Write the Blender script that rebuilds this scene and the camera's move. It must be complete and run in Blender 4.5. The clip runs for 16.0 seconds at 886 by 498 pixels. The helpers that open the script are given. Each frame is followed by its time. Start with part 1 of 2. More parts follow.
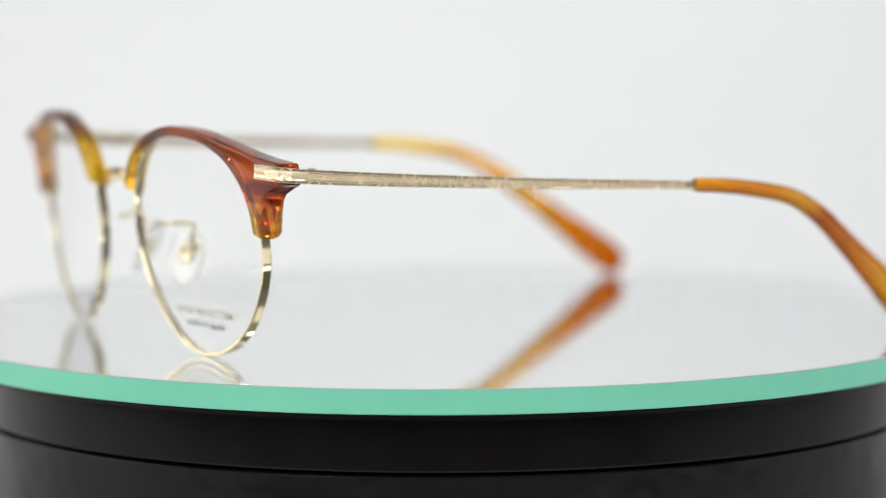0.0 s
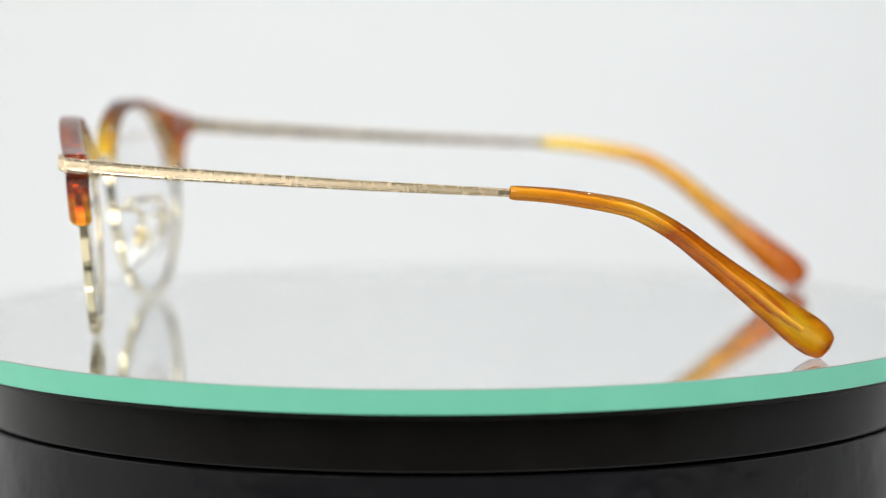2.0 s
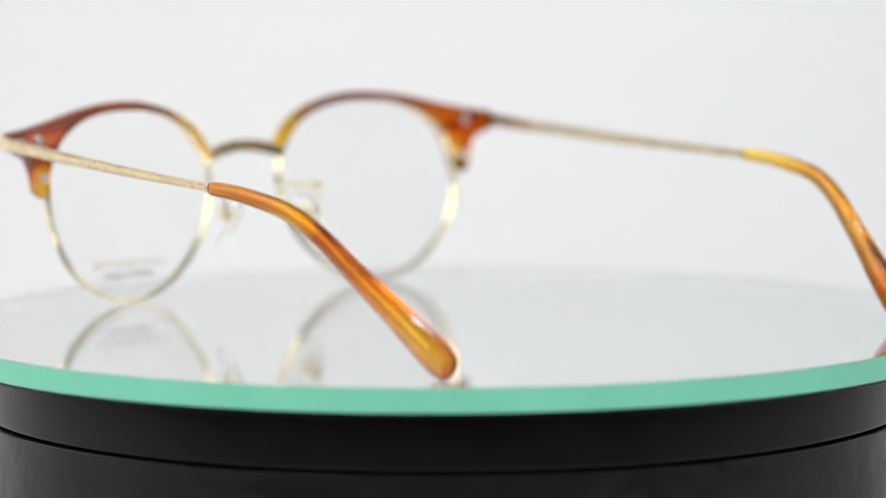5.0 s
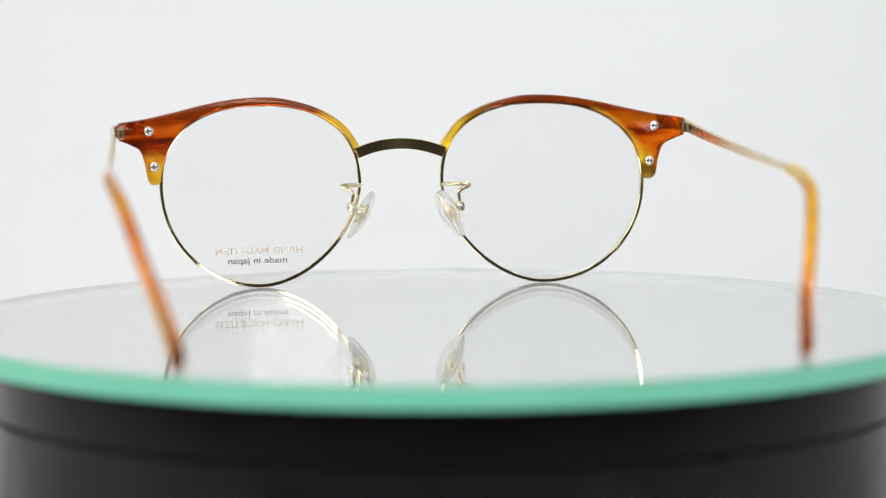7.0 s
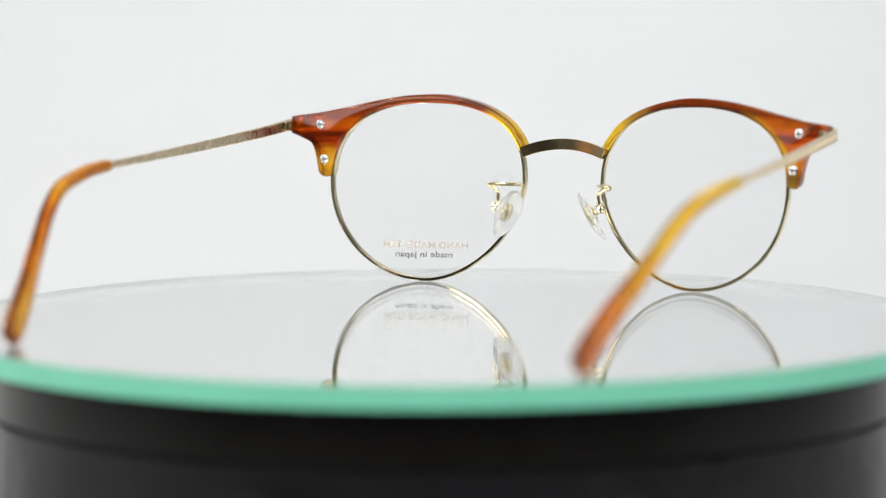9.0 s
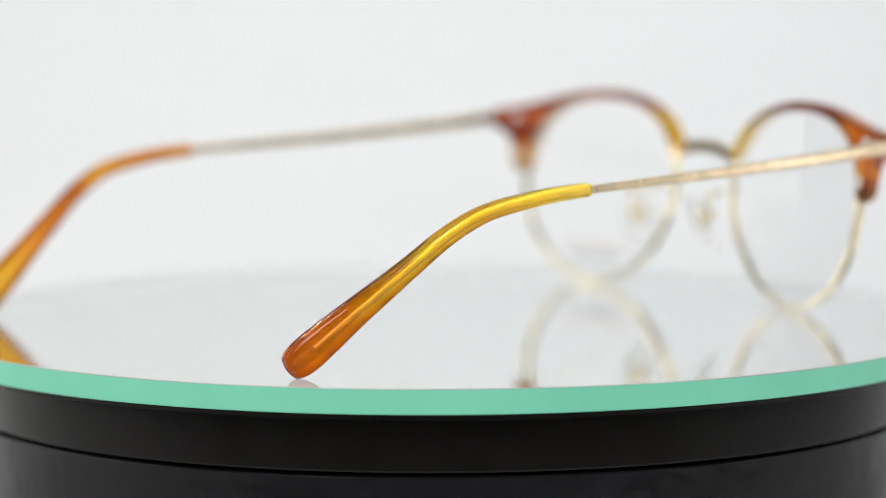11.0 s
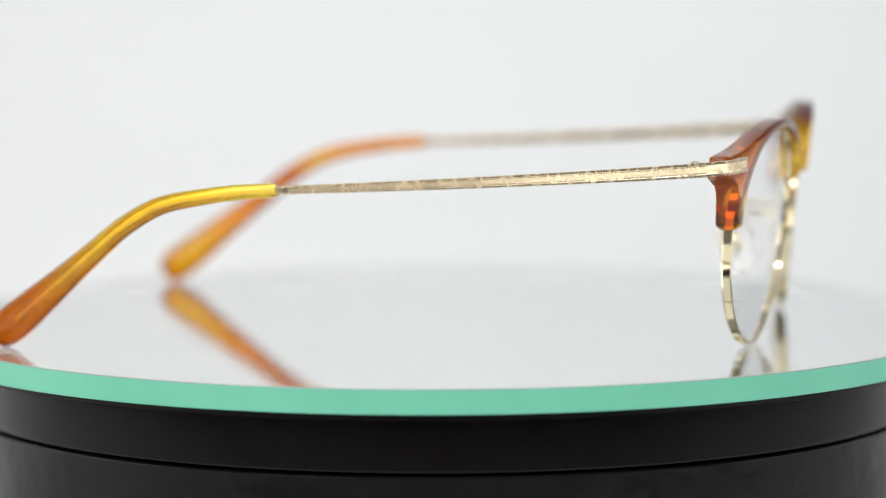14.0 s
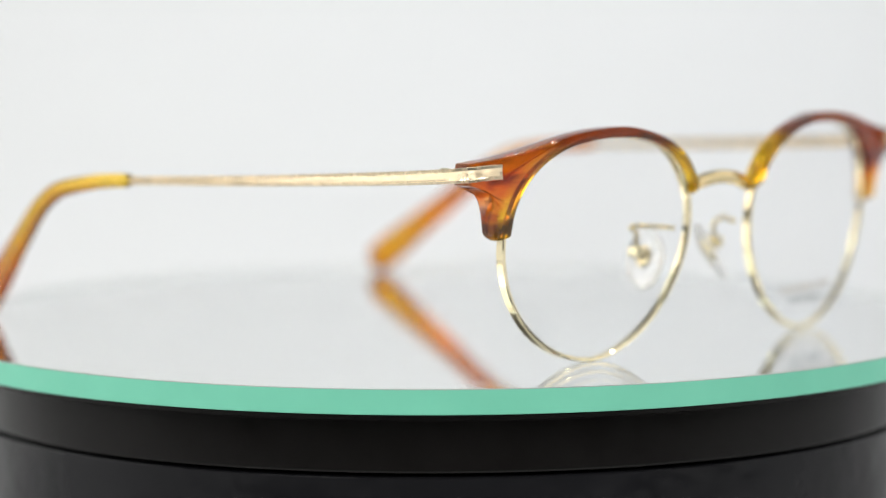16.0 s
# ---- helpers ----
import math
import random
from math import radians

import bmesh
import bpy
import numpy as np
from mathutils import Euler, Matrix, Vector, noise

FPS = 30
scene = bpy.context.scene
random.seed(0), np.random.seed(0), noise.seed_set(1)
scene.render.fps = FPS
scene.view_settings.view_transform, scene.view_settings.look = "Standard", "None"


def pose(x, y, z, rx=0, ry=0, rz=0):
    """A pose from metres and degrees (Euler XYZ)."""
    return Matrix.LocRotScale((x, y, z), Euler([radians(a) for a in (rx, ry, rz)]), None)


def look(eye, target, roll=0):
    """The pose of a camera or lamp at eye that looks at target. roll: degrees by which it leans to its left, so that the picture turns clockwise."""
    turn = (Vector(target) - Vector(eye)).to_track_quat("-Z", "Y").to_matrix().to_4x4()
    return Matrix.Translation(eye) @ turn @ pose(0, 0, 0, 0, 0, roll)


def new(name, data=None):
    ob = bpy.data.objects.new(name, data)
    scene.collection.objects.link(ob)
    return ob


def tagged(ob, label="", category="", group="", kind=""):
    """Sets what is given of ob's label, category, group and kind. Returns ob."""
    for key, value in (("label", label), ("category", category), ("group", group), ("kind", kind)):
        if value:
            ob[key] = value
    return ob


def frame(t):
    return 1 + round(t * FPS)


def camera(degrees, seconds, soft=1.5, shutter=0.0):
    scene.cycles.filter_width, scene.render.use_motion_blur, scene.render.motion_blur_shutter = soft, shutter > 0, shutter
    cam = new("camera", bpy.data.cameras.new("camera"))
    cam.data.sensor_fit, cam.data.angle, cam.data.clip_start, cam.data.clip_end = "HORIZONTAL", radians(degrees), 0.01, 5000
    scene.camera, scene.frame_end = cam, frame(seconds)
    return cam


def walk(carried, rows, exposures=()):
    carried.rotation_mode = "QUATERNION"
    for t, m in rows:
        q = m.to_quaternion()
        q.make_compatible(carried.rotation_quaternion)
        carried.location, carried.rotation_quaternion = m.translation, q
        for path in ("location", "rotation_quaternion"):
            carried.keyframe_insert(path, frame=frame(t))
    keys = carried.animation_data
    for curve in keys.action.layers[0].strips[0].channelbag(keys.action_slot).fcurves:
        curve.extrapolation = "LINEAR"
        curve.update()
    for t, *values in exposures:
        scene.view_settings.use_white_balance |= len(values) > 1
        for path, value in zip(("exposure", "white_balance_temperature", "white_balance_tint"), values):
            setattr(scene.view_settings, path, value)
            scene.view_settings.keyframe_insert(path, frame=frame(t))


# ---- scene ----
MM = 0.001
# A long lens before a slowly turning display plate; it draws back by a centimetre in place of focus breathing.
cam = camera(15.714, 16.0, soft=1.1)


def stand(back, height, tilt, turn):
    return pose(0, -back, height, 90 + tilt, 0, turn) @ pose(0, 0, 0, 0, 0, -0.224)


NEAR_A = stand(0.7000, 0.0840, -5.620, 0.019)
FAR = stand(0.7138, 0.0829, -5.401, 0.004)
NEAR_B = stand(0.6973, 0.0834, -5.600, -0.030)
walk(cam, [(0.0, NEAR_A), (4.3, NEAR_A), (6.2, FAR), (9.3, FAR), (11.2, NEAR_B), (16.0, NEAR_B)])
cam.data.dof.use_dof = True
cam.data.dof.aperture_fstop = 8.0
# The lens is focused on the near side, then on the far front, then on the near side again.
focus = new("focus_mark")
cam.data.dof.focus_object = focus

# ---------------------------------------------------------------- world and light
world = bpy.data.worlds.new("studio_air")
scene.world = world
world.use_nodes = True
bg = world.node_tree.nodes["Background"]
bg.inputs[0].default_value = (0.86, 0.93, 1.0, 1)
bg.inputs[1].default_value = 0.12


def area(name, eye, target, sx, sy, watts, colour):
    d = bpy.data.lights.new(name, "AREA")
    d.shape, d.size, d.size_y, d.energy, d.color = "RECTANGLE", sx, sy, watts, colour
    ob = new(name, d)
    ob.matrix_basis = look(eye, target)
    return ob


area("softbox_above", (0.0, -0.30, 0.80), (0, -0.10, 0), 0.9, 0.8, 1.5, (0.945, 0.98, 1.0))
area("softbox_side", (-0.75, 0.15, 0.60), (-0.1, 0.9, 0.2), 0.5, 0.6, 1.3, (0.94, 1.0, 0.95))
# Unseen fill lamp, added to lift the part of the backdrop that the mirror reflects.
area("backdrop_fill", (0.25, 0.62, 0.80), (0.15, 1.1, 0.2), 1.1, 0.25, 1.22, (0.78, 0.89, 1.0))
area("softbox_key", (-0.95, 0.10, 0.32), (0, 0, 0.03), 0.9, 0.55, 2.4, (1.0, 0.99, 0.95))
area("softbox_right", (0.98, 0.16, 0.34), (0, 0, 0.03), 0.9, 0.55, 1.6, (0.95, 0.98, 1.0))
area("softbox_front", (-0.52, -1.15, 0.58), (0, 0, 0.02), 0.75, 0.6, 5.6, (1.0, 0.985, 0.95))
area("softbox_front_small", (0.50, -1.15, 0.50), (0, 0, 0.02), 0.25, 0.5, 2.6, (1.0, 0.985, 0.95))
for sx, sy, sz, watts in ((-0.35, -0.55, 1.3, 1.5), (0.38, -0.5, 1.3, 1.5), (0.05, -0.95, 1.3, 1.5), (-0.62, 0.0, 1.3, 1.5), (0.62, 0.05, 1.3, 1.5), (-0.25, 0.45, 1.3, 1.5),
                          (0.3, 0.5, 1.3, 1.5), (-0.85, -0.75, 0.55, 2.2), (0.85, -0.70, 0.55, 2.2)):
    area("studio_spot", (sx, sy, sz), (0, 0, 0), 0.05, 0.05, watts, (0.98, 0.98, 0.97))


# ---------------------------------------------------------------- materials
class Mat:
    def __init__(self, name):
        self.m = bpy.data.materials.new(name)
        self.m.use_nodes = True
        self.t = self.m.node_tree
        self.b = self.t.nodes["Principled BSDF"]

    def node(self, kind, **inputs):
        n = self.t.nodes.new(kind)
        for k, v in inputs.items():
            n.inputs[k.replace("_", " ")].default_value = v
        return n

    def link(self, a, b):
        self.t.links.new(a, b)

    def set(self, **inputs):
        for k, v in inputs.items():
            self.b.inputs[k.replace("_", " ")].default_value = v
        return self

    def coords(self, scale):
        c = self.t.nodes.new("ShaderNodeTexCoord")
        mp = self.t.nodes.new("ShaderNodeMapping")
        mp.inputs["Scale"].default_value = scale
        self.link(c.outputs["Object"], mp.inputs["Vector"])
        return c, mp

    def noise(self, scale, at=(1, 1, 1), detail=4.0, rough=0.5):
        _, mp = self.coords(at)
        n = self.node("ShaderNodeTexNoise", Scale=scale, Detail=detail, Roughness=rough)
        self.link(mp.outputs[0], n.inputs["Vector"])
        return n.outputs["Fac"]

    def ramp(self, fac, stops):
        r = self.t.nodes.new("ShaderNodeValToRGB")
        els = r.color_ramp.elements
        while len(els) < len(stops):
            els.new(0.5)
        for e, (p, c) in zip(els, stops):
            e.position, e.color = p, (*c, 1)
        self.link(fac, r.inputs[0])
        return r.outputs[0]

    def mix(self, fac, a, b):
        n = self.t.nodes.new("ShaderNodeMix")
        n.data_type = "RGBA"
        self.link(fac, n.inputs[0])
        self.link(a, n.inputs[6])
        self.link(b, n.inputs[7])
        return n.outputs[2]

    def math(self, op, a, b=None):
        n = self.t.nodes.new("ShaderNodeMath")
        n.operation = op
        for i, v in enumerate((a, b)):
            if v is None:
                continue
            if isinstance(v, (int, float)):
                n.inputs[i].default_value = v
            else:
                self.link(v, n.inputs[i])
        return n.outputs[0]

    def span(self, value, lo, hi):
        n = self.node("ShaderNodeMapRange", From_Min=lo, From_Max=hi)
        self.link(value, n.inputs["Value"])
        return n.outputs[0]

    def axes(self):
        c = self.t.nodes.new("ShaderNodeTexCoord")
        s = self.t.nodes.new("ShaderNodeSeparateXYZ")
        self.link(c.outputs["Object"], s.inputs[0])
        return s.outputs

    def bump(self, fac, strength, distance):
        n = self.node("ShaderNodeBump", Strength=strength, Distance=distance)
        self.link(fac, n.inputs["Height"])
        self.link(n.outputs[0], self.b.inputs["Normal"])

    def colour(self, sock):
        self.link(sock, self.b.inputs["Base Color"])

    def rough(self, sock):
        self.link(sock, self.b.inputs["Roughness"])


def gold(name, tone, lo, hi):
    k = Mat(name).set(Metallic=1.0)
    dark = tuple(c * 0.86 for c in tone)
    k.colour(k.ramp(k.noise(220, detail=3), [(0.35, dark), (0.65, tone)]))
    k.rough(k.span(k.noise(900, detail=5), 0.3 - (hi - lo), 0.7 + (hi - lo)))
    n = k.b.inputs["Roughness"].links[0].from_node
    n.inputs["To Min"].default_value, n.inputs["To Max"].default_value = lo, hi
    k.bump(k.noise(2500, detail=2), 0.08, 0.0001)
    return k.m


M_GOLD = gold("pale_gold_metal", (0.90, 0.79, 0.53), 0.03, 0.08)


M_ARM = gold("champagne_gold_arm", (0.90, 0.75, 0.52), 0.20, 0.32)
M_ENGRAVED = gold("engraved_champagne_gold", (0.86, 0.70, 0.47), 0.26, 0.36)
M_BRIDGE = gold("satin_gold_bridge_metal", (0.90, 0.72, 0.40), 0.07, 0.13)
M_SLOT_SHADE = gold("rivet_slot_shade_metal", (0.30, 0.30, 0.30), 0.3, 0.4)
M_SILVER = gold("silver_rivet_metal", (0.82, 0.82, 0.80), 0.15, 0.3)

DARK, RED = (0.11, 0.011, 0.002), (0.42, 0.036, 0.002)
ORANGE, YELLOW = (0.72, 0.120, 0.004), (0.95, 0.62, 0.03)


def acetate(name, solid):
    """Polished translucent acetate."""
    return Mat(name).set(Roughness=0.03, IOR=1.42, Transmission_Weight=solid)


def brow_acetate():
    """Tortoiseshell: streaked red-brown and orange, pale where the sheet thins out to yellow, with a few dark blotches."""
    k = acetate("tortoise_brow_acetate", 0.87)
    x, y, z = k.axes()[:3]
    streak = k.math("ADD", k.noise(60, (0.5, 1.0, 3.6), 5, 0.6), k.math("MULTIPLY", k.span(x, -0.07, 0.07), 0.10))
    streak = k.math("SUBTRACT", streak, 0.045)
    body = k.ramp(streak, [(0.40, DARK), (0.46, RED), (0.54, ORANGE), (0.62, (0.80, 0.18, 0.005))])
    fine = k.noise(300, (0.4, 1.0, 2.6), 3)
    wob = k.math("MULTIPLY", k.math("SUBTRACT", k.noise(130), 0.5), 0.012)
    over = k.span(k.math("ADD", z, wob), 0.0375, 0.0430)
    body = k.mix(k.math("MULTIPLY", over, 0.8), body, k.ramp(fine, [(0.3, (0.10, 0.014, 0.002)), (0.62, (0.27, 0.045, 0.003))]))
    side = k.math("ADD", k.math("ABSOLUTE", x), wob)
    nasal = k.span(side, 0.0215, 0.0145)
    low = k.math("MULTIPLY", k.span(k.math("ADD", z, wob), 0.0335, 0.0300), k.span(side, 0.0630, 0.0606))
    pale = k.ramp(k.noise(200, (1, 1, 2)), [(0.45, YELLOW), (0.8, (0.68, 0.26, 0.010))])
    # a yellow band along the eye rim on the temple side of the right brow
    dx = k.math("DIVIDE", k.math("SUBTRACT", x, 0.03465), 0.0241)
    dz = k.math("DIVIDE", k.math("SUBTRACT", z, 0.0250), 0.0190)
    ring = k.math("SQRT", k.math("ADD", k.math("MULTIPLY", dx, dx), k.math("MULTIPLY", dz, dz)))
    ring = k.math("ADD", ring, k.math("MULTIPLY", wob, 12))
    band = k.math("MULTIPLY", k.span(ring, 1.12, 1.06), k.span(x, 0.046, 0.051))
    pale_zone = k.math("MAXIMUM", k.math("MAXIMUM", nasal, low), band)
    tone = k.mix(pale_zone, body, pale)
    foot = k.math("ADD", z, k.math("MULTIPLY", wob, 0.35))
    blot = k.math("MULTIPLY", k.span(foot, 0.0255, 0.0268), k.span(foot, 0.0298, 0.0285))
    blot = k.math("MULTIPLY", blot, k.span(x, 0.050, 0.056))
    k.colour(k.mix(k.math("MULTIPLY", blot, 0.8), tone, k.ramp(fine, [(0.3, (0.04, 0.005, 0.003)), (0.7, DARK)])))
    return k.m


def tip_acetate(name, bands, under, over, inside):
    """Mottled amber tip: bands of colour along it, and a browner inner side. Brown under and over its middle also
    stands in for light lost through the thick edges.
    """
    k = acetate(name, 0.96)

    def attr(key):
        n = k.t.nodes.new("ShaderNodeAttribute")
        n.attribute_name = key
        return n.outputs["Fac"]

    cloud = k.math("SUBTRACT", k.noise(110, (1, 0.7, 1), 4, 0.6), 0.5)
    along = k.math("ADD", attr("along"), k.math("MULTIPLY", cloud, 0.22))
    across = k.math("ADD", attr("across"), k.math("MULTIPLY", cloud, 0.9))
    body = k.ramp(along, bands)
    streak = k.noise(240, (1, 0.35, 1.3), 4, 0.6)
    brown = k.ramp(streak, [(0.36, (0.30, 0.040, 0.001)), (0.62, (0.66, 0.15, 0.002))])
    # Darkening through the thick lower and upper edges, put into the colour.
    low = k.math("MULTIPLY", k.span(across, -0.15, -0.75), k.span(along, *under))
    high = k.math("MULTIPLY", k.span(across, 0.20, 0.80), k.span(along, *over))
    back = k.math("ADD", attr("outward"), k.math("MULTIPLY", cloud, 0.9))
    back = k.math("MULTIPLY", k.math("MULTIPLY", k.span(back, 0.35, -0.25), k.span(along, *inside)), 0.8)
    brown_mask = k.math("MAXIMUM", back, k.math("MAXIMUM", low, high))
    k.colour(k.mix(k.math("MULTIPLY", brown_mask, 0.85), body, brown))
    return k.m


M_BROW = brow_acetate()
M_TIP_L = tip_acetate("amber_tip_acetate", [(0.0, (0.585, 0.217, 0.004)), (0.20, (0.550, 0.167, 0.003)), (0.32, (0.791, 0.384, 0.010)), (0.42, (0.413, 0.063, 0.001)),
                                            (0.58, (0.722, 0.234, 0.003)), (0.74, (0.817, 0.467, 0.010)), (0.86, (0.791, 0.384, 0.005)), (0.98, (0.361, 0.046, 0.001))], (0.22, 0.45), (0.22, 0.45), (1.2, 1.3))
M_TIP_R = tip_acetate("honey_tip_acetate", [(0.0, (0.931, 0.792, 0.120)), (0.16, (0.921, 0.719, 0.050)), (0.30, (0.902, 0.608, 0.025)), (0.46, (0.912, 0.682, 0.025)),
                                            (0.60, (0.817, 0.484, 0.010)), (0.72, (0.722, 0.234, 0.003)), (0.86, (0.568, 0.125, 0.002)), (0.98, (0.327, 0.042, 0.001))], (0.05, 0.22), (0.48, 0.66), (0.16, 0.26))
M_CORE = gold("brass_core_wire_metal", (0.90, 0.72, 0.36), 0.5, 0.65)


def clear(name, tint, rough, ior):
    k = Mat(name).set(Transmission_Weight=1.0, IOR=ior, Roughness=rough)
    k.set(Base_Color=(*tint, 1))
    return k.m


M_LENS = clear("demo_lens_plastic", (0.965, 0.966, 0.966), 0.0, 1.22)
M_PAD = clear("clear_silicone_pad", (0.99, 0.99, 0.98), 0.03, 1.42)
M_PAD.node_tree.nodes["Principled BSDF"].inputs["Transmission Weight"].default_value = 0.82
M_PAD.node_tree.nodes["Principled BSDF"].inputs["Coat Weight"].default_value = 1.0
M_GLASS = clear("mirror_glass", (0.986, 1.0, 0.99), 0.0, 1.3)


def plain(name, a, b, scale, lo, hi, relief=(18, 0.05, 0.0002), **more):
    k = Mat(name).set(**more)
    k.colour(k.ramp(k.noise(scale), [(0.35, a), (0.65, b)]))
    r = k.span(k.noise(scale * 4.3, detail=6), 0.3, 0.7)
    r.node.inputs["To Min"].default_value, r.node.inputs["To Max"].default_value = lo, hi
    k.rough(r)
    k.bump(k.noise(scale * relief[0]), *relief[1:])
    return k.m


M_SILVERING = Mat("mirror_silvering").set(Base_Color=(0.99, 0.99, 0.988, 1), Metallic=1.0, Roughness=0.0).m
M_EDGE = plain("ground_green_glass_edge", (0.150, 0.52, 0.365), (0.165, 0.55, 0.39), 60, 0.35, 0.5)
M_PLATTER = plain("black_platter_plastic", (0.0040, 0.0035, 0.0032), (0.0048, 0.0042, 0.0039), 30, 0.15, 0.25, Specular_IOR_Level=0.16)
M_BASE = plain("glossy_black_base_plastic", (0.006, 0.006, 0.007), (0.009, 0.009, 0.0105), 24, 0.09, 0.2, relief=(1.4, 0.25, 0.004), Specular_IOR_Level=0.15)
# The bevel's dark reflection, put into a plain grey colour.
M_ARRIS = plain("grey_arris_reflection", (0.24, 0.27, 0.25), (0.30, 0.32, 0.29), 40, 0.3, 0.4)
M_RIM_INSIDE = plain("pale_glass_rim_inside", (0.78, 0.82, 0.80), (0.81, 0.84, 0.82), 60, 0.5, 0.6)
M_PAPER = plain("white_backdrop_paper", (0.79, 0.79, 0.79), (0.81, 0.81, 0.81), 6, 0.75, 0.9)
M_ROOM = plain("dark_unseen_room_paint", (0.08, 0.08, 0.08), (0.11, 0.11, 0.11), 3, 0.7, 0.9)
M_SIDE = plain("grey_unseen_wall_paint", (0.55, 0.55, 0.55), (0.60, 0.60, 0.60), 3, 0.7, 0.9)
M_INK_A = Mat("taupe_print_ink").set(Base_Color=(0.46, 0.40, 0.34, 1), Roughness=0.6).m
M_INK_B = Mat("grey_print_ink").set(Base_Color=(0.07, 0.07, 0.07, 1), Roughness=0.6).m


# ---------------------------------------------------------------- mesh helpers
def part(name, bm, material, parent=None, label=""):
    me = bpy.data.meshes.new(name)
    bmesh.ops.recalc_face_normals(bm, faces=bm.faces)
    bm.to_mesh(me)
    bm.free()
    for m in (material if isinstance(material, (list, tuple)) else (material,)):
        me.materials.append(m)
    ob = new(name, me)
    if parent:
        ob.parent = parent
    return tagged(ob, label)


def smooth(ob, degrees=40):
    for f in ob.data.polygons:
        f.use_smooth = True
    ob.data.set_sharp_from_angle(angle=radians(degrees))
    return ob


def loft(sections, closed=False, caps=True):
    """A skin over rings of the same number of points."""
    bm = bmesh.new()
    rings = [[bm.verts.new(p) for p in ring] for ring in sections]
    n = len(rings[0])
    pairs = list(zip(rings, rings[1:])) + ([(rings[-1], rings[0])] if closed else [])
    for a, b in pairs:
        for i in range(n):
            j = (i + 1) % n
            bm.faces.new((a[i], a[j], b[j], b[i]))
    if caps and not closed:
        bm.faces.new(rings[0][::-1])
        bm.faces.new(rings[-1])
    return bm


def lathe(profile, n=360):
    """A skin turned round z from (radius, height) pairs."""
    bm = bmesh.new()
    rings = []
    for r, z in profile:
        if r < 1e-6:
            rings.append([bm.verts.new((0, 0, z))])
        else:
            rings.append([bm.verts.new((r * math.cos(k * math.tau / n), r * math.sin(k * math.tau / n), z)) for k in range(n)])
    for a, b in zip(rings, rings[1:]):
        for i in range(n):
            j = (i + 1) % n
            if len(a) == 1:
                bm.faces.new((a[0], b[j], b[i]))
            elif len(b) == 1:
                bm.faces.new((a[i], a[j], b[0]))
            else:
                bm.faces.new((a[i], a[j], b[j], b[i]))
    return bm


def rounded(w, h, r, steps=4):
    """A rounded rectangle round the origin, w by h."""
    r = min(r, w * 0.49, h * 0.49)
    out = []
    for cx, cy, a0 in ((1, 1, 0), (-1, 1, 90), (-1, -1, 180), (1, -1, 270)):
        for k in range(steps):
            a = radians(a0 + 90 * k / (steps - 1))
            out.append((cx * (w / 2 - r) + r * math.cos(a), cy * (h / 2 - r) + r * math.sin(a)))
    return out


def spline(points, per=6):
    """Catmull-Rom through control points of any dimension."""
    p = [np.array(q, float) for q in points]
    p = [2 * p[0] - p[1]] + p + [2 * p[-1] - p[-2]]
    out = []
    for a, b, c, d in zip(p, p[1:], p[2:], p[3:]):
        for k in range(per):
            t = k / per
            out.append(0.5 * (2 * b + (c - a) * t + (2 * a - 5 * b + 4 * c - d) * t * t + (3 * b - a - 3 * c + d) * t ** 3))
    out.append(p[-2])
    return out


def sweep(path, shape, side=Vector((1, 0, 0))):
    """Rings along a path; shape(i, u) gives the section's (lateral, upright) points."""
    rings = []
    n = len(path)
    for i, q in enumerate(path):
        a, b = Vector(path[max(i - 1, 0)][:3]), Vector(path[min(i + 1, n - 1)][:3])
        t = (b - a).normalized()
        up = side.cross(t).normalized()
        lat = t.cross(up).normalized()
        rings.append([Vector(q[:3]) + lat * u + up * v for u, v in shape(i, i / (n - 1))])
    return rings


# ---------------------------------------------------------------- the studio
def backdrop():
    rings = []
    prof = [(-0.36, -0.062), (0.55, -0.062)]
    for k in range(1, 13):
        a = radians(90 * k / 12)
        prof.append((0.55 + 0.6 * math.sin(a), 0.538 - 0.6 * math.cos(a)))
    prof.append((1.15, 1.9))
    bm = bmesh.new()
    cols = [[bm.verts.new((x, y, z)) for y, z in prof] for x in (-1.2, 1.2)]
    for i in range(len(prof) - 1):
        bm.faces.new((cols[0][i], cols[1][i], cols[1][i + 1], cols[0][i + 1]))
    ob = smooth(part("backdrop", bm, M_PAPER), 60)
    mod = ob.modifiers.new("thickness", "SOLIDIFY")
    mod.thickness, mod.offset = 0.002, 1
    return tagged(ob, "seamless white paper backdrop curving up behind the turntable", "backdrop", kind="structure")


def slab(name, x0, x1, y0, y1, z0, z1, material, label, category):
    bm = bmesh.new()
    bmesh.ops.create_cube(bm, size=1)
    for v in bm.verts:
        v.co = ((x0 + x1) / 2 + v.co.x * (x1 - x0), (y0 + y1) / 2 + v.co.y * (y1 - y0), (z0 + z1) / 2 + v.co.z * (z1 - z0))
    return tagged(part(name, bm, material), label, category, kind="structure")


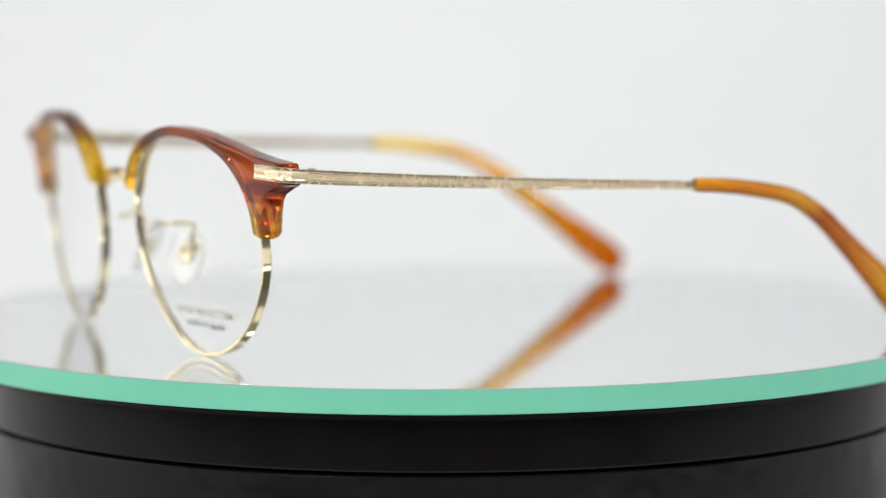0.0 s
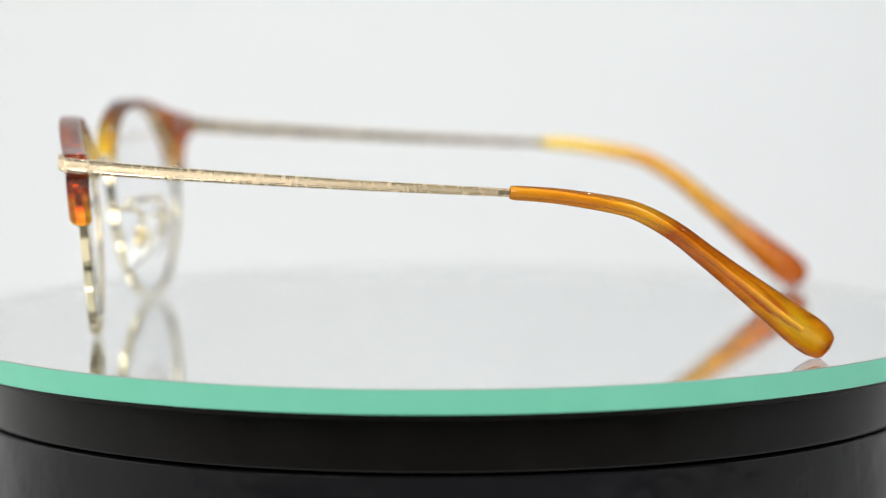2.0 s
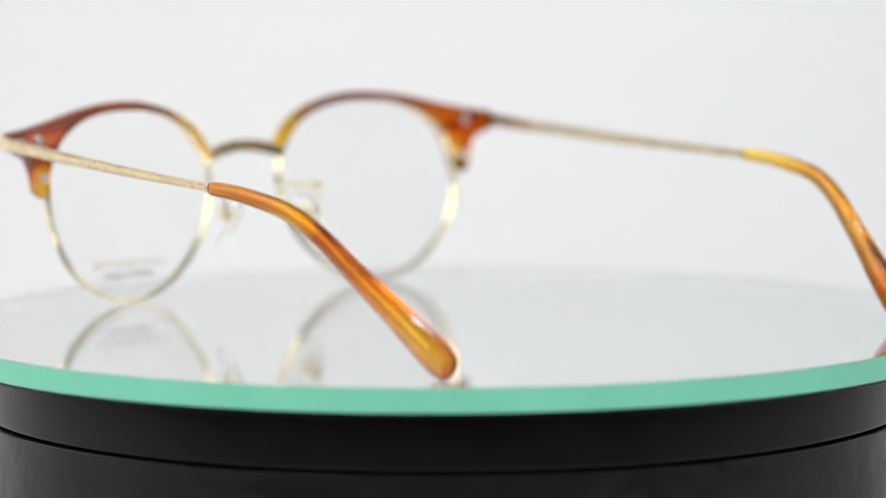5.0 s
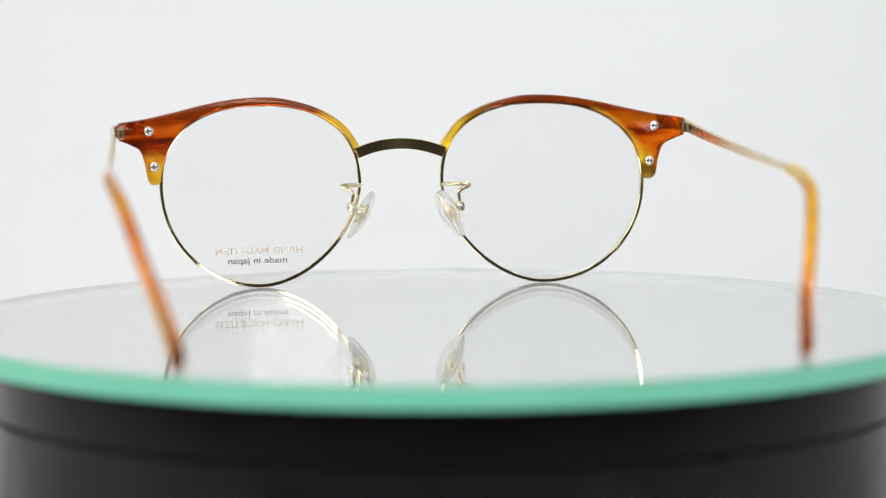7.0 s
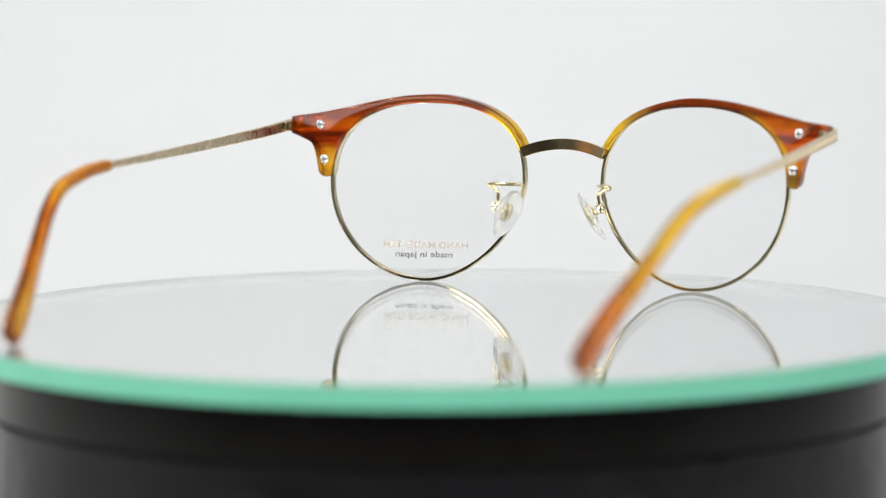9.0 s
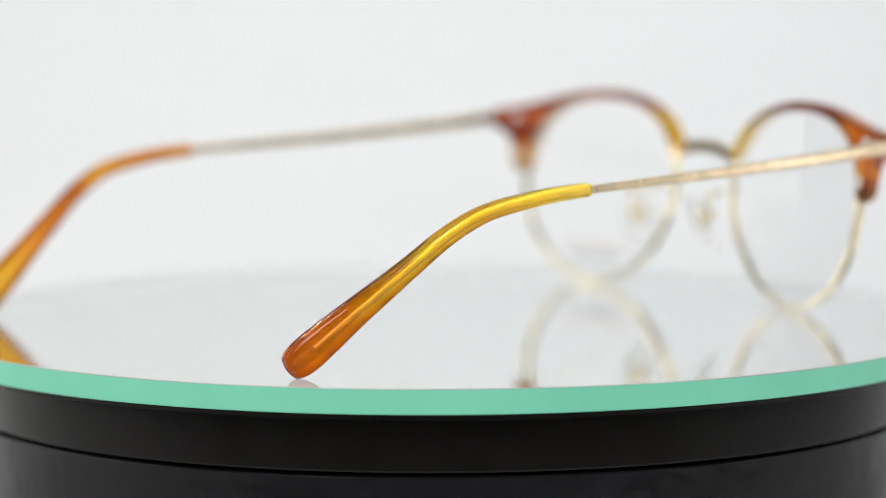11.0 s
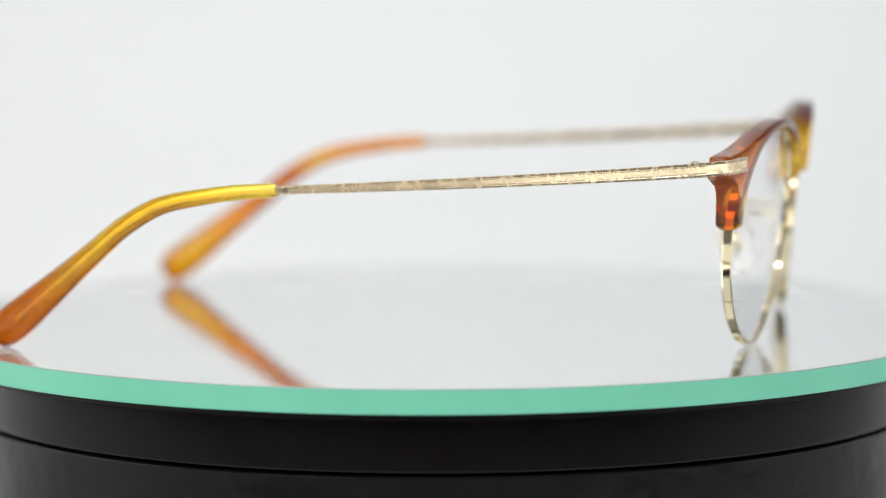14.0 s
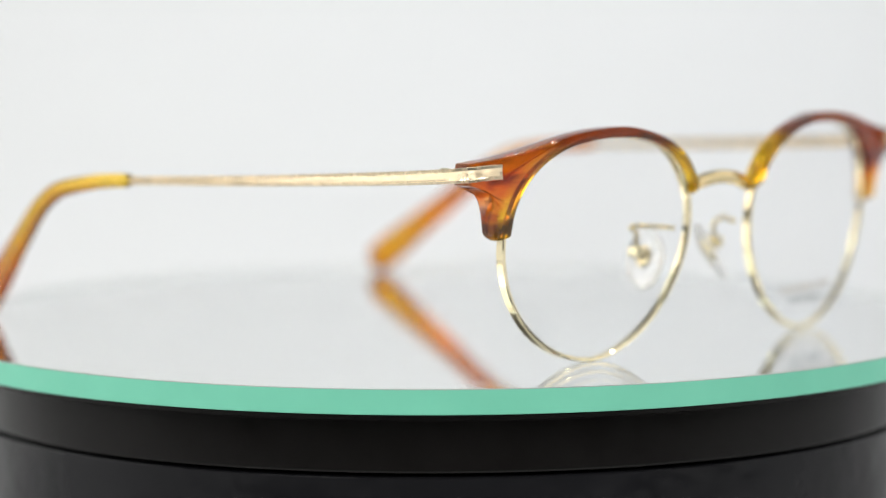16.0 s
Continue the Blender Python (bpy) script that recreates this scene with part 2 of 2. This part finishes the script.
backdrop()
# Unseen room, added to shape what the metal and black plastic reflect.
slab("floor", -1.7, 1.7, -2.0, 1.5, -0.17, -0.07, M_ROOM, "unseen dark grey surface under the backdrop, added for dark reflections", "floor")
slab("wall_south", -1.7, 1.7, -2.1, -2.0, -0.17, 2.1, M_ROOM, "unseen dark grey wall behind the camera, added for dark reflections", "wall")
slab("wall_west", -1.8, -1.7, -2.1, 1.6, -0.17, 2.1, M_SIDE, "unseen grey side wall, added for the metal to reflect", "wall")
slab("wall_east", 1.7, 1.8, -2.1, 1.6, -0.17, 2.1, M_SIDE, "unseen grey side wall, added for the metal to reflect", "wall")
slab("wall_north", -1.7, 1.7, 1.5, 1.6, -0.17, 2.1, M_PAPER, "unseen white wall, added to close the room", "wall")
slab("ceiling", -1.8, 1.8, -2.1, 1.6, 2.1, 2.2, M_PAPER, "unseen white ceiling, added to close the room", "ceiling")


# ---------------------------------------------------------------- turntable and mirror plate
R_DISC = 111.2 * MM


def turntable():
    root = tagged(new("turntable"), "round black plastic display turntable on a white backdrop", "turntable")
    root.location = (0, 0, -0.060)
    up = 0.060
    # The flange under the glass is added to give the band a dark strip.
    q = [(0, -5.1), (107.5, -5.1), (108.3, -5.5), (108.3, -6.2), (107.4, -6.7), (103, -6.9), (101.6, -7.4), (101.7, -9), (102.0, -16.9), (101.9, -17.25), (101.6, -17.4), (97, -17.45), (0, -17.45)]
    platter = smooth(part("platter", lathe([(r * MM, z * MM + up) for r, z in q]), M_PLATTER, root, "black rotating platter under the mirror"), 18)
    q = [(0, -18.1), (98.5, -18.0), (101.8, -18.05), (102.05, -18.2), (102.15, -18.4), (102.2, -20), (103.6, -50), (101.5, -57), (98, -60), (0, -60)]
    smooth(part("base", lathe([(r * MM, z * MM + up) for r, z in q]), M_BASE, root, "glossy black base ring"), 18)
    return root, platter


def mirror_plate():
    t, r, w = 4.9 * MM, R_DISC, 0.3 * MM
    bm = lathe([(0, 0), (r * 0.5, 0), (r - w, 0), (r - w, -t), (r * 0.5, -t), (0, -t)], 360)
    for f in bm.faces:
        if min(v.co.z for v in f.verts) < -1e-6:
            f.material_index = 1
        if all(math.hypot(*v.co.xy) > r - w - 1e-5 for v in f.verts):
            f.material_index = 2
    ob = part("mirror_plate", bm, (M_GLASS, M_SILVERING, M_RIM_INSIDE))
    c = 0.2 * MM
    bm = lathe([(r - w + 0.02 * MM, -0.02 * MM), (r - c, -0.02 * MM), (r, -c), (r, -t + c), (r - c, -t), (r - w + 0.02 * MM, -t)], 360)
    for f in bm.faces:
        if len({round(v.co.z, 6) for v in f.verts}) == 2 and max(v.co.z for v in f.verts) > -c * 0.5:
            f.material_index = 1
    part("ground_edge", bm, (M_EDGE, M_ARRIS), ob, "mint green ground glass edge")
    return tagged(ob, "round mirror plate with a mint green glass edge, on the turntable", "mirror")


table, platter = turntable()
plate = mirror_plate()

# ---------------------------------------------------------------- the spectacles, in millimetres
CX, CZ = 34.65, 25.0


def skin(x, z):
    """The curved back of the front, where the nose looks along +y."""
    return 73.0 - 0.0019 * x * x + 0.10 * (z - 20)


def eye_shape(a, rx=24.45, up=19.35, low=24.5):
    """The eye's outline at the angle a, for the side of positive x: flatter above, drawn in below towards the nose."""
    c, s = math.cos(radians(a)), math.sin(radians(a))
    e = 2.35 if s > 0 else 1.77 if c < 0 else 2.0
    k = lambda v: math.copysign(abs(v) ** (2 / e), v)
    return CX + rx * k(c), CZ + (up if s > 0 else low) * k(s)


def brow(root, m):
    ctrl = [(163, 9.5, 32.0), (156, 10.1, 33.9), (148, 11.4, 36.2), (135, 14.5, 39.9), (118, 20.6, 43.5), (100, 28.9, 45.8), (85, 35.2, 46.2), (70, 42.1, 45.7), (57, 48.9, 44.5), (47, 55.8, 42.9),
            (38, 62.7, 41.5), (30, 68.5, 40.7), (27, 69.4, 40.1), (22, 69.4, 36.9), (18, 68.3, 36.2), (13, 65.8, 35.4), (9, 64.0, 33.6), (6, 63.0, 30.6), (3.5, 62.5, 27.8), (1, 62.1, 25.5)]
    rings = []
    pts = spline(ctrl, 5)
    n = len(pts)
    for i, (a, ox, oz) in enumerate(pts):
        ix, iz = eye_shape(a, 24.35, 19.1)
        w = math.hypot(ox - ix, oz - iz)
        d = 4.6
        end = (0.50, 0.74, 0.90, 0.98, 1.0)[min(i, n - 1 - i, 4)]
        ring = []
        for u, v in rounded(w * end, d * end, 0.75, 4):
            f = (u / w) + 0.5
            x, z = ix + (ox - ix) * f, iz + (oz - iz) * f
            ring.append((m * x * MM, (skin(x, z) + d / 2 + v) * MM, z * MM))
        rings.append(ring)
    ob = smooth(part("brow_rim", loft(rings), M_BROW, root, "red-brown tortoiseshell acetate brow fading to yellow"), 50)
    for x, z in ((62.1, 38.6), (60.8, 30.0)):
        rivet(ob, m * x, skin(x, z) - 0.05, z)
    return ob


def rivet(parent, x, y, z):
    bm = lathe([(0, 0.34), (0.55, 0.33), (0.95, 0.22), (1.2, 0.02), (1.25, -0.5), (0, -0.5)], 20)
    # Raised bars in a dark tone, painted in for the shade of a cut cross.
    for a in (30, 120):
        bmesh.ops.create_cube(bm, size=1, matrix=pose(0, 0, 0.33, 0, 0, a) @ Matrix.Diagonal((1.4, 0.22, 0.16, 1)))
        for f in list(bm.faces)[-6:]:
            f.material_index = 1
    for v in bm.verts:
        v.co = Vector((x + v.co.x, y - v.co.z, z + v.co.y)) * MM
    smooth(part("rivet", bm, (M_SILVER, M_SLOT_SHADE), parent, "small silver rivet head"))


def rim(root, m):
    # a flat band with broken edges, its inner face slightly crowned
    band = [(0.44, -0.75), (0.44, 0.75), (0.28, 0.95), (-0.28, 0.95), (-0.40, 0.80), (-0.44, 0.45), (-0.46, 0.0), (-0.44, -0.45), (-0.40, -0.80), (-0.28, -0.95), (0.28, -0.95)]
    rings = []
    for k in range(144):
        a = 360 * k / 144
        x, z = eye_shape(a)
        x1, z1 = eye_shape(a + 0.5)
        x0, z0 = eye_shape(a - 0.5)
        nx, nz = (z1 - z0), -(x1 - x0)
        l = math.hypot(nx, nz)
        nx, nz = nx / l, nz / l
        rings.append([(m * (x + nx * u) * MM, (skin(x, z) + 1.9 + v) * MM, (z + nz * u) * MM) for u, v in band])
    return smooth(part("rim", loft(rings, closed=True), M_GOLD, root, "thin pale gold metal eye rim"), 30)


def lens(root, m):
    bm = bmesh.new()
    n, m_r = 96, 8
    sides = []
    for off in (1.35, 2.35):
        centre = bm.verts.new((m * CX * MM, (skin(CX, CZ) + off + 0.0) * MM, CZ * MM))
        rings = []
        for r in range(1, m_r + 1):
            ring = []
            for k in range(n):
                x, z = eye_shape(360 * k / n, 24.1, 19.0, 24.1)
                f = r / m_r
                x, z = CX + (x - CX) * f, CZ + (z - CZ) * f
                ring.append(bm.verts.new((m * x * MM, (skin(x, z) + off) * MM, z * MM)))
            rings.append(ring)
        for k in range(n):
            bm.faces.new((centre, rings[0][k], rings[0][(k + 1) % n]))
        for a, b in zip(rings, rings[1:]):
            for k in range(n):
                j = (k + 1) % n
                bm.faces.new((a[k], a[j], b[j], b[k]))
        sides.append(rings[-1])
    for k in range(n):
        j = (k + 1) % n
        bm.faces.new((sides[0][k], sides[0][j], sides[1][j], sides[1][k]))
    ob = smooth(part("lens", bm, M_LENS, root, "clear demo lens"), 40)
    ob.visible_shadow = False
    return ob


def lettering(parent, words, x_from, x_to, z, height, material, label):
    c = bpy.data.curves.new("lettering", "FONT")
    c.body, c.size, c.resolution_u, c.offset = words, 1.0, 3, 0.012
    tmp = new("lettering", c)
    bpy.context.view_layer.update()
    me = bpy.data.meshes.new_from_object(tmp.evaluated_get(bpy.context.evaluated_depsgraph_get()))
    bpy.data.objects.remove(tmp)
    bm = bmesh.new()
    bm.from_mesh(me)
    lo, hi = min(v.co.x for v in bm.verts), max(v.co.x for v in bm.verts)
    for v in bm.verts:
        x = x_from + (x_to - x_from) * (v.co.x - lo) / (hi - lo)
        q = z + v.co.y * height
        v.co = (x * MM, (skin(x, q) + 2.40) * MM, q * MM)
    me2 = bpy.data.meshes.new("lettering")
    bm.to_mesh(me2)
    bm.free()
    me2.materials.append(material)
    ob = new("lettering", me2)
    ob.parent = parent
    return tagged(ob, label)


def bridge(root):
    path = []
    for k in range(25):
        x = -10.8 + 21.6 * k / 24
        s = 1 - (x / 11.0) ** 2
        path.append((x * MM, (74.6 + 1.3 * s) * MM, (32.2 + 2.3 * s) * MM))
    section = [(-0.70, -1.25), (-0.62, -1.33)]
    section += [(0.85 * math.cos(radians(a)), 1.36 * math.sin(radians(a))) for a in range(-90, 91, 15)]
    section += [(-0.62, 1.33), (-0.70, 1.25)]
    rings = sweep(path, lambda i, u: [(a * MM, b * MM) for a, b in section], Vector((0, 1, 0)))
    return smooth(part("bridge", loft(rings), M_BRIDGE, root, "arched pale gold metal bridge"), 35)


def pad(root, m):
    path = spline([(10.2, 72.0, 24.6), (11.2, 69.4, 24.8), (13.8, 66.6, 25.0), (15.4, 65.7, 25.0), (15.5, 65.0, 24.6), (14.2, 64.6, 24.2), (13.0, 64.5, 23.2), (13.0, 64.5, 21.6), (13.2, 64.6, 19.9)], 6)
    rings = sweep([(m * x * MM, y * MM, z * MM) for x, y, z in path],
                  lambda i, u: [(0.5 * MM * math.cos(a * math.tau / 8), 0.5 * MM * math.sin(a * math.tau / 8)) for a in range(8)], Vector((1, 0.2, 0.1)))
    arm = smooth(part("pad_arm", loft(rings), M_GOLD, root, "bent gold wire nose pad arm"), 50)
    turn = pose(0, 0, 0, 0, 0, 32 * m) @ pose(0, 0, 0, 0, -29 * m, 0)
    bm = bmesh.new()
    bmesh.ops.create_uvsphere(bm, u_segments=28, v_segments=16, radius=1.0)
    for v in bm.verts:
        c = v.co
        w = 3.9 * (1 + 0.12 * c.z)
        v.co = Vector((c.x * 1.1 + 0.6 * c.z * c.z * m, c.y * w, c.z * 6.7))
    at = Matrix.Translation((m * 10.7, 64.9, 17.6)) @ turn
    bm.transform(Matrix.Scale(MM, 4) @ at)
    ob = smooth(part("nose_pad", bm, M_PAD, root, "clear oval silicone nose pad"), 60)
    ob.visible_shadow = False
    bm = bmesh.new()
    bmesh.ops.create_uvsphere(bm, u_segments=16, v_segments=10, radius=1.0)
    for v in bm.verts:
        v.co = Vector((v.co.x * 0.7, v.co.y * 1.7, v.co.z * 2.5))
    bm.transform(Matrix.Scale(MM, 4) @ Matrix.Translation((m * 11.4, 65.0, 18.6)) @ turn)
    smooth(part("pad_mount", bm, M_GOLD, ob, "gold metal disc inside the pad"), 60)
    bm = lathe([(0, 1.5), (0.8, 1.5), (1.25, 1.15), (1.3, -1.15), (0.8, -1.5), (0, -1.5)], 18)
    bm.transform(Matrix.Scale(MM, 4) @ Matrix.Translation((m * 13.2, 64.7, 19.7)) @ pose(0, 0, 0, 90, 0, 0))
    box = smooth(part("pad_box", bm, M_GOLD, arm, "small gold screw box"), 50)
    bm = lathe([(0, 0.12), (0.5, 0.1), (0.7, -0.1), (0, -0.1)], 14)
    bm.transform(Matrix.Scale(MM, 4) @ Matrix.Translation((m * 13.2, 63.16, 19.7)) @ pose(0, 0, 0, 90, 0, 0))
    smooth(part("screw", bm, M_SILVER, arm, "tiny steel screw"), 50)


ARM = [(63.3, 72.4, 38.9), (66.8, 71.7, 38.8), (69.3, 70.6, 38.6), (70.35, 68.9, 38.45), (70.7, 65.0, 38.1), (71.3, 49.1, 36.95), (73.1, 15.3, 35.05), (74.8, -18.6, 33.55)]


def arm_section(u_y):
    """The arm's height at y: tapering towards the tip."""
    f = min(1.0, max(0.0, (72 - u_y) / 92))
    return 2.95 - 1.35 * f


def railed(e):
    """The arm's section, half height e: a plain back, and an outer face sunk between two rails."""
    half = [(-0.55, 0.0), (-0.55, e - 0.25), (-0.30, e), (0.35, e), (0.53, e - 0.10), (0.55, e - e * 0.36), (0.45, e - e * 0.46), (0.45, 0.0)]
    return half + [(u, -v) for u, v in half[-2:0:-1]]


def temple(root, m):
    pts = spline(ARM, 8)
    path = [(m * x * MM, y * MM, z * MM) for x, y, z in pts]
    rings = []
    for i, q in enumerate(path):
        a, b = Vector(path[max(i - 1, 0)]), Vector(path[min(i + 1, len(path) - 1)])
        t = (b - a).normalized()
        up = Vector((0, 0, 1))
        up = (up - t * up.dot(t)).normalized()
        lat = t.cross(up)
        h = arm_section(pts[i][1])
        rings.append([Vector(q) - lat * m * u * MM + up * v * MM for u, v in railed(h / 2)])
    ob = smooth(part("temple", loft(rings), M_ARM, root, "slim champagne gold metal temple arm"), 35)
    # the engraved panel: rows of small diamonds on the outer face, from the plate round the corner to the tip
    bm = bmesh.new()
    dense = [Vector(q) for q in spline(ARM, 40)]
    run = [0.0]
    for a, b in zip(dense, dense[1:]):
        run.append(run[-1] + (b - a).length)
    step = 0.52
    count = int((run[-1] - 2.6) / step)
    for r in range(4):
        i = 0
        for k in range(count):
            d = 0.7 + step * (k + 0.5 * (r % 2))
            while run[i + 1] < d:
                i += 1
            p = dense[i].lerp(dense[i + 1], (d - run[i]) / (run[i + 1] - run[i]))
            t = (dense[i + 1] - dense[i]).normalized()
            out = t.cross(Vector((0, 0, 1))).normalized() * -1
            up = out.cross(t).normalized()
            up = up if up.z > 0 else -up
            h = arm_section(p.y) * 0.54
            dz, dy = h / 5.0, step * 0.48
            c0 = p + up * ((r - 1.5) * h / 5.0) + out * 0.44
            c = [c0 + t * dy, c0 + up * dz, c0 - t * dy, c0 - up * dz, c0 + out * 0.09]
            c = [bm.verts.new((m * q.x * MM, q.y * MM, q.z * MM)) for q in c]
            for j in range(4):
                bm.faces.new((c[j], c[(j + 1) % 4], c[4]))
    tagged(part("engraving", bm, M_ENGRAVED, ob, "fine diamond engraving along the arm"), kind="stuff")
    # hinge behind the corner of the brow
    bm = bmesh.new()
    bmesh.ops.create_cube(bm, size=1, matrix=Matrix.Translation((m * 68.9, 64.6, 38.3)) @ Matrix.Diagonal((2.0, 2.6, 2.3, 1)))
    bmesh.ops.bevel(bm, geom=bm.edges[:], offset=0.25, segments=2, affect="EDGES")
    cyl = lathe([(0, 1.25), (0.7, 1.25), (0.9, 1.1), (0.9, -1.1), (0.7, -1.25), (0, -1.25)], 16)
    cyl.transform(Matrix.Translation((m * 69.0, 63.3, 38.3)))
    tmp = bpy.data.meshes.new("tmp")
    cyl.to_mesh(tmp)
    bm.from_mesh(tmp)
    cyl.free()
    bpy.data.meshes.remove(tmp)
    bm.transform(Matrix.Scale(MM, 4))
    smooth(part("hinge", bm, M_GOLD, ob, "small gold barrel hinge"), 40)
    bm = lathe([(0, 0.35), (0.45, 0.35), (0.62, 0.2), (0.62, -0.2), (0, -0.2)], 16)
    bm.transform(Matrix.Scale(MM, 4) @ Matrix.Translation((m * 69.0, 63.3, 39.3)))
    smooth(part("hinge_screw", bm, M_SILVER, ob, "tiny steel hinge screw"), 40)


TIP = [(74.8, -18.3, 33.6, 1.45), (74.8, -24, 33.25, 1.5), (74.5, -30, 32.6, 1.6), (73.6, -40, 30.8, 1.75), (72.7, -45.5, 28.7, 1.9), (71.5, -51.1, 25.3, 2.05),
       (70.0, -56.6, 20.9, 2.25), (68.4, -62.2, 16.4, 2.6), (66.6, -67.8, 11.9, 3.1), (65.1, -73.4, 7.4, 3.65), (64.2, -77.3, 4.4, 3.8), (63.7, -79.7, 2.7, 3.2), (63.5, -81.0, 1.8, 2.0)]


def temple_tip(root, m):
    # the honey tip leans in and the amber one out, offset to fit the camera's view
    lean = 0.4 if m < 0 else -0.9
    pts = spline([(x + lean * min(1, max(0, (-40 - y) / 30)), y, z, h) for x, y, z, h in TIP], 6)
    path = [(m * q[0] * MM, q[1] * MM, q[2] * MM) for q in pts]
    n = len(path)

    def shape(i, u):
        h = pts[i][3] * MM
        w = min(1.45 * MM, h)
        if i == 0:
            h, w = h * 0.86, w * 0.86
        if i == n - 1:
            h, w = h * 0.35, w * 0.35
        elif i == n - 2:
            h, w = h * 0.72, w * 0.7
        out = []
        for a in range(20):
            c, s = math.cos(a * math.tau / 20), math.sin(a * math.tau / 20)
            out.append((w * math.copysign(abs(c) ** 0.8, c), h * math.copysign(abs(s) ** 0.8, s)))
        return out

    rings = sweep(path, shape, Vector((1, 0, 0)))
    word = "amber" if m < 0 else "honey yellow"
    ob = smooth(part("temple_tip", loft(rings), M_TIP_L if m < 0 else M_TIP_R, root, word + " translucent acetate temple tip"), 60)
    # Casts no shadow, so that the lamps reach the core wire inside.
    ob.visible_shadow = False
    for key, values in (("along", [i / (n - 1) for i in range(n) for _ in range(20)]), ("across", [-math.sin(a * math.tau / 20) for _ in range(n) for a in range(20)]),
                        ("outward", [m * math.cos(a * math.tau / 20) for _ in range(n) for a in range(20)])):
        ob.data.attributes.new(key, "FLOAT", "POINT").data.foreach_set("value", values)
    core = [q for q in path[: int(n * 0.80)]]
    rings = sweep(core, lambda i, u: [(a * MM, b * MM) for a, b in rounded(0.8, 1.7 - 0.7 * u, 0.3, 3)], Vector((1, 0, 0)))
    smooth(part("core_wire", loft(rings), M_CORE, ob, "metal core wire inside the tip"), 50)


def spectacles():
    root = tagged(new("eyeglasses"), "half-rim eyeglasses with tortoiseshell brows and gold rims", "eyeglasses")
    for m in (-1, 1):
        brow(root, m)
        rim(root, m)
        glass = lens(root, m)
        pad(root, m)
        temple(root, m)
        temple_tip(root, m)
        if m < 0:
            lettering(glass, "HAND MADE ITEM", -24.5, -46.1, 8.15, 2.3, M_INK_A, "taupe printed words")
            lettering(glass, "made in japan", -28.4, -43.0, 5.9, 2.1, M_INK_B, "grey printed words")
    bridge(root)
    return root


glasses = spectacles()


# ---------------------------------------------------------------- what moves
def motions():
    def turned(t):
        return 1.783 - 15.5686 * (t - 7.4)

    times = [k * 0.5 for k in range(33)]
    rows = [(0, NEAR_A, 0.605), (1, NEAR_A, 0.616), (2, NEAR_A, 0.624), (3, NEAR_A, 0.615), (4.3, NEAR_A, 0.600), (6.2, FAR, 0.783), (9.3, FAR, 0.783),
            (11.2, NEAR_B, 0.600), (12.2, NEAR_B, 0.611), (13.2, NEAR_B, 0.621), (14.5, NEAR_B, 0.611), (16, NEAR_B, 0.598)]
    walk(focus, [(t, m @ Matrix.Translation((0, 0, -d))) for t, m, d in rows])
    walk(glasses, [(t, pose(0, 0, 0, 0, 0, turned(t))) for t in times])
    walk(plate, [(t, pose(0, 0, 0, 0, 0, turned(t))) for t in times])
    walk(platter, [(t, pose(0, 0, 0, 0, 0, turned(t))) for t in times])


motions()
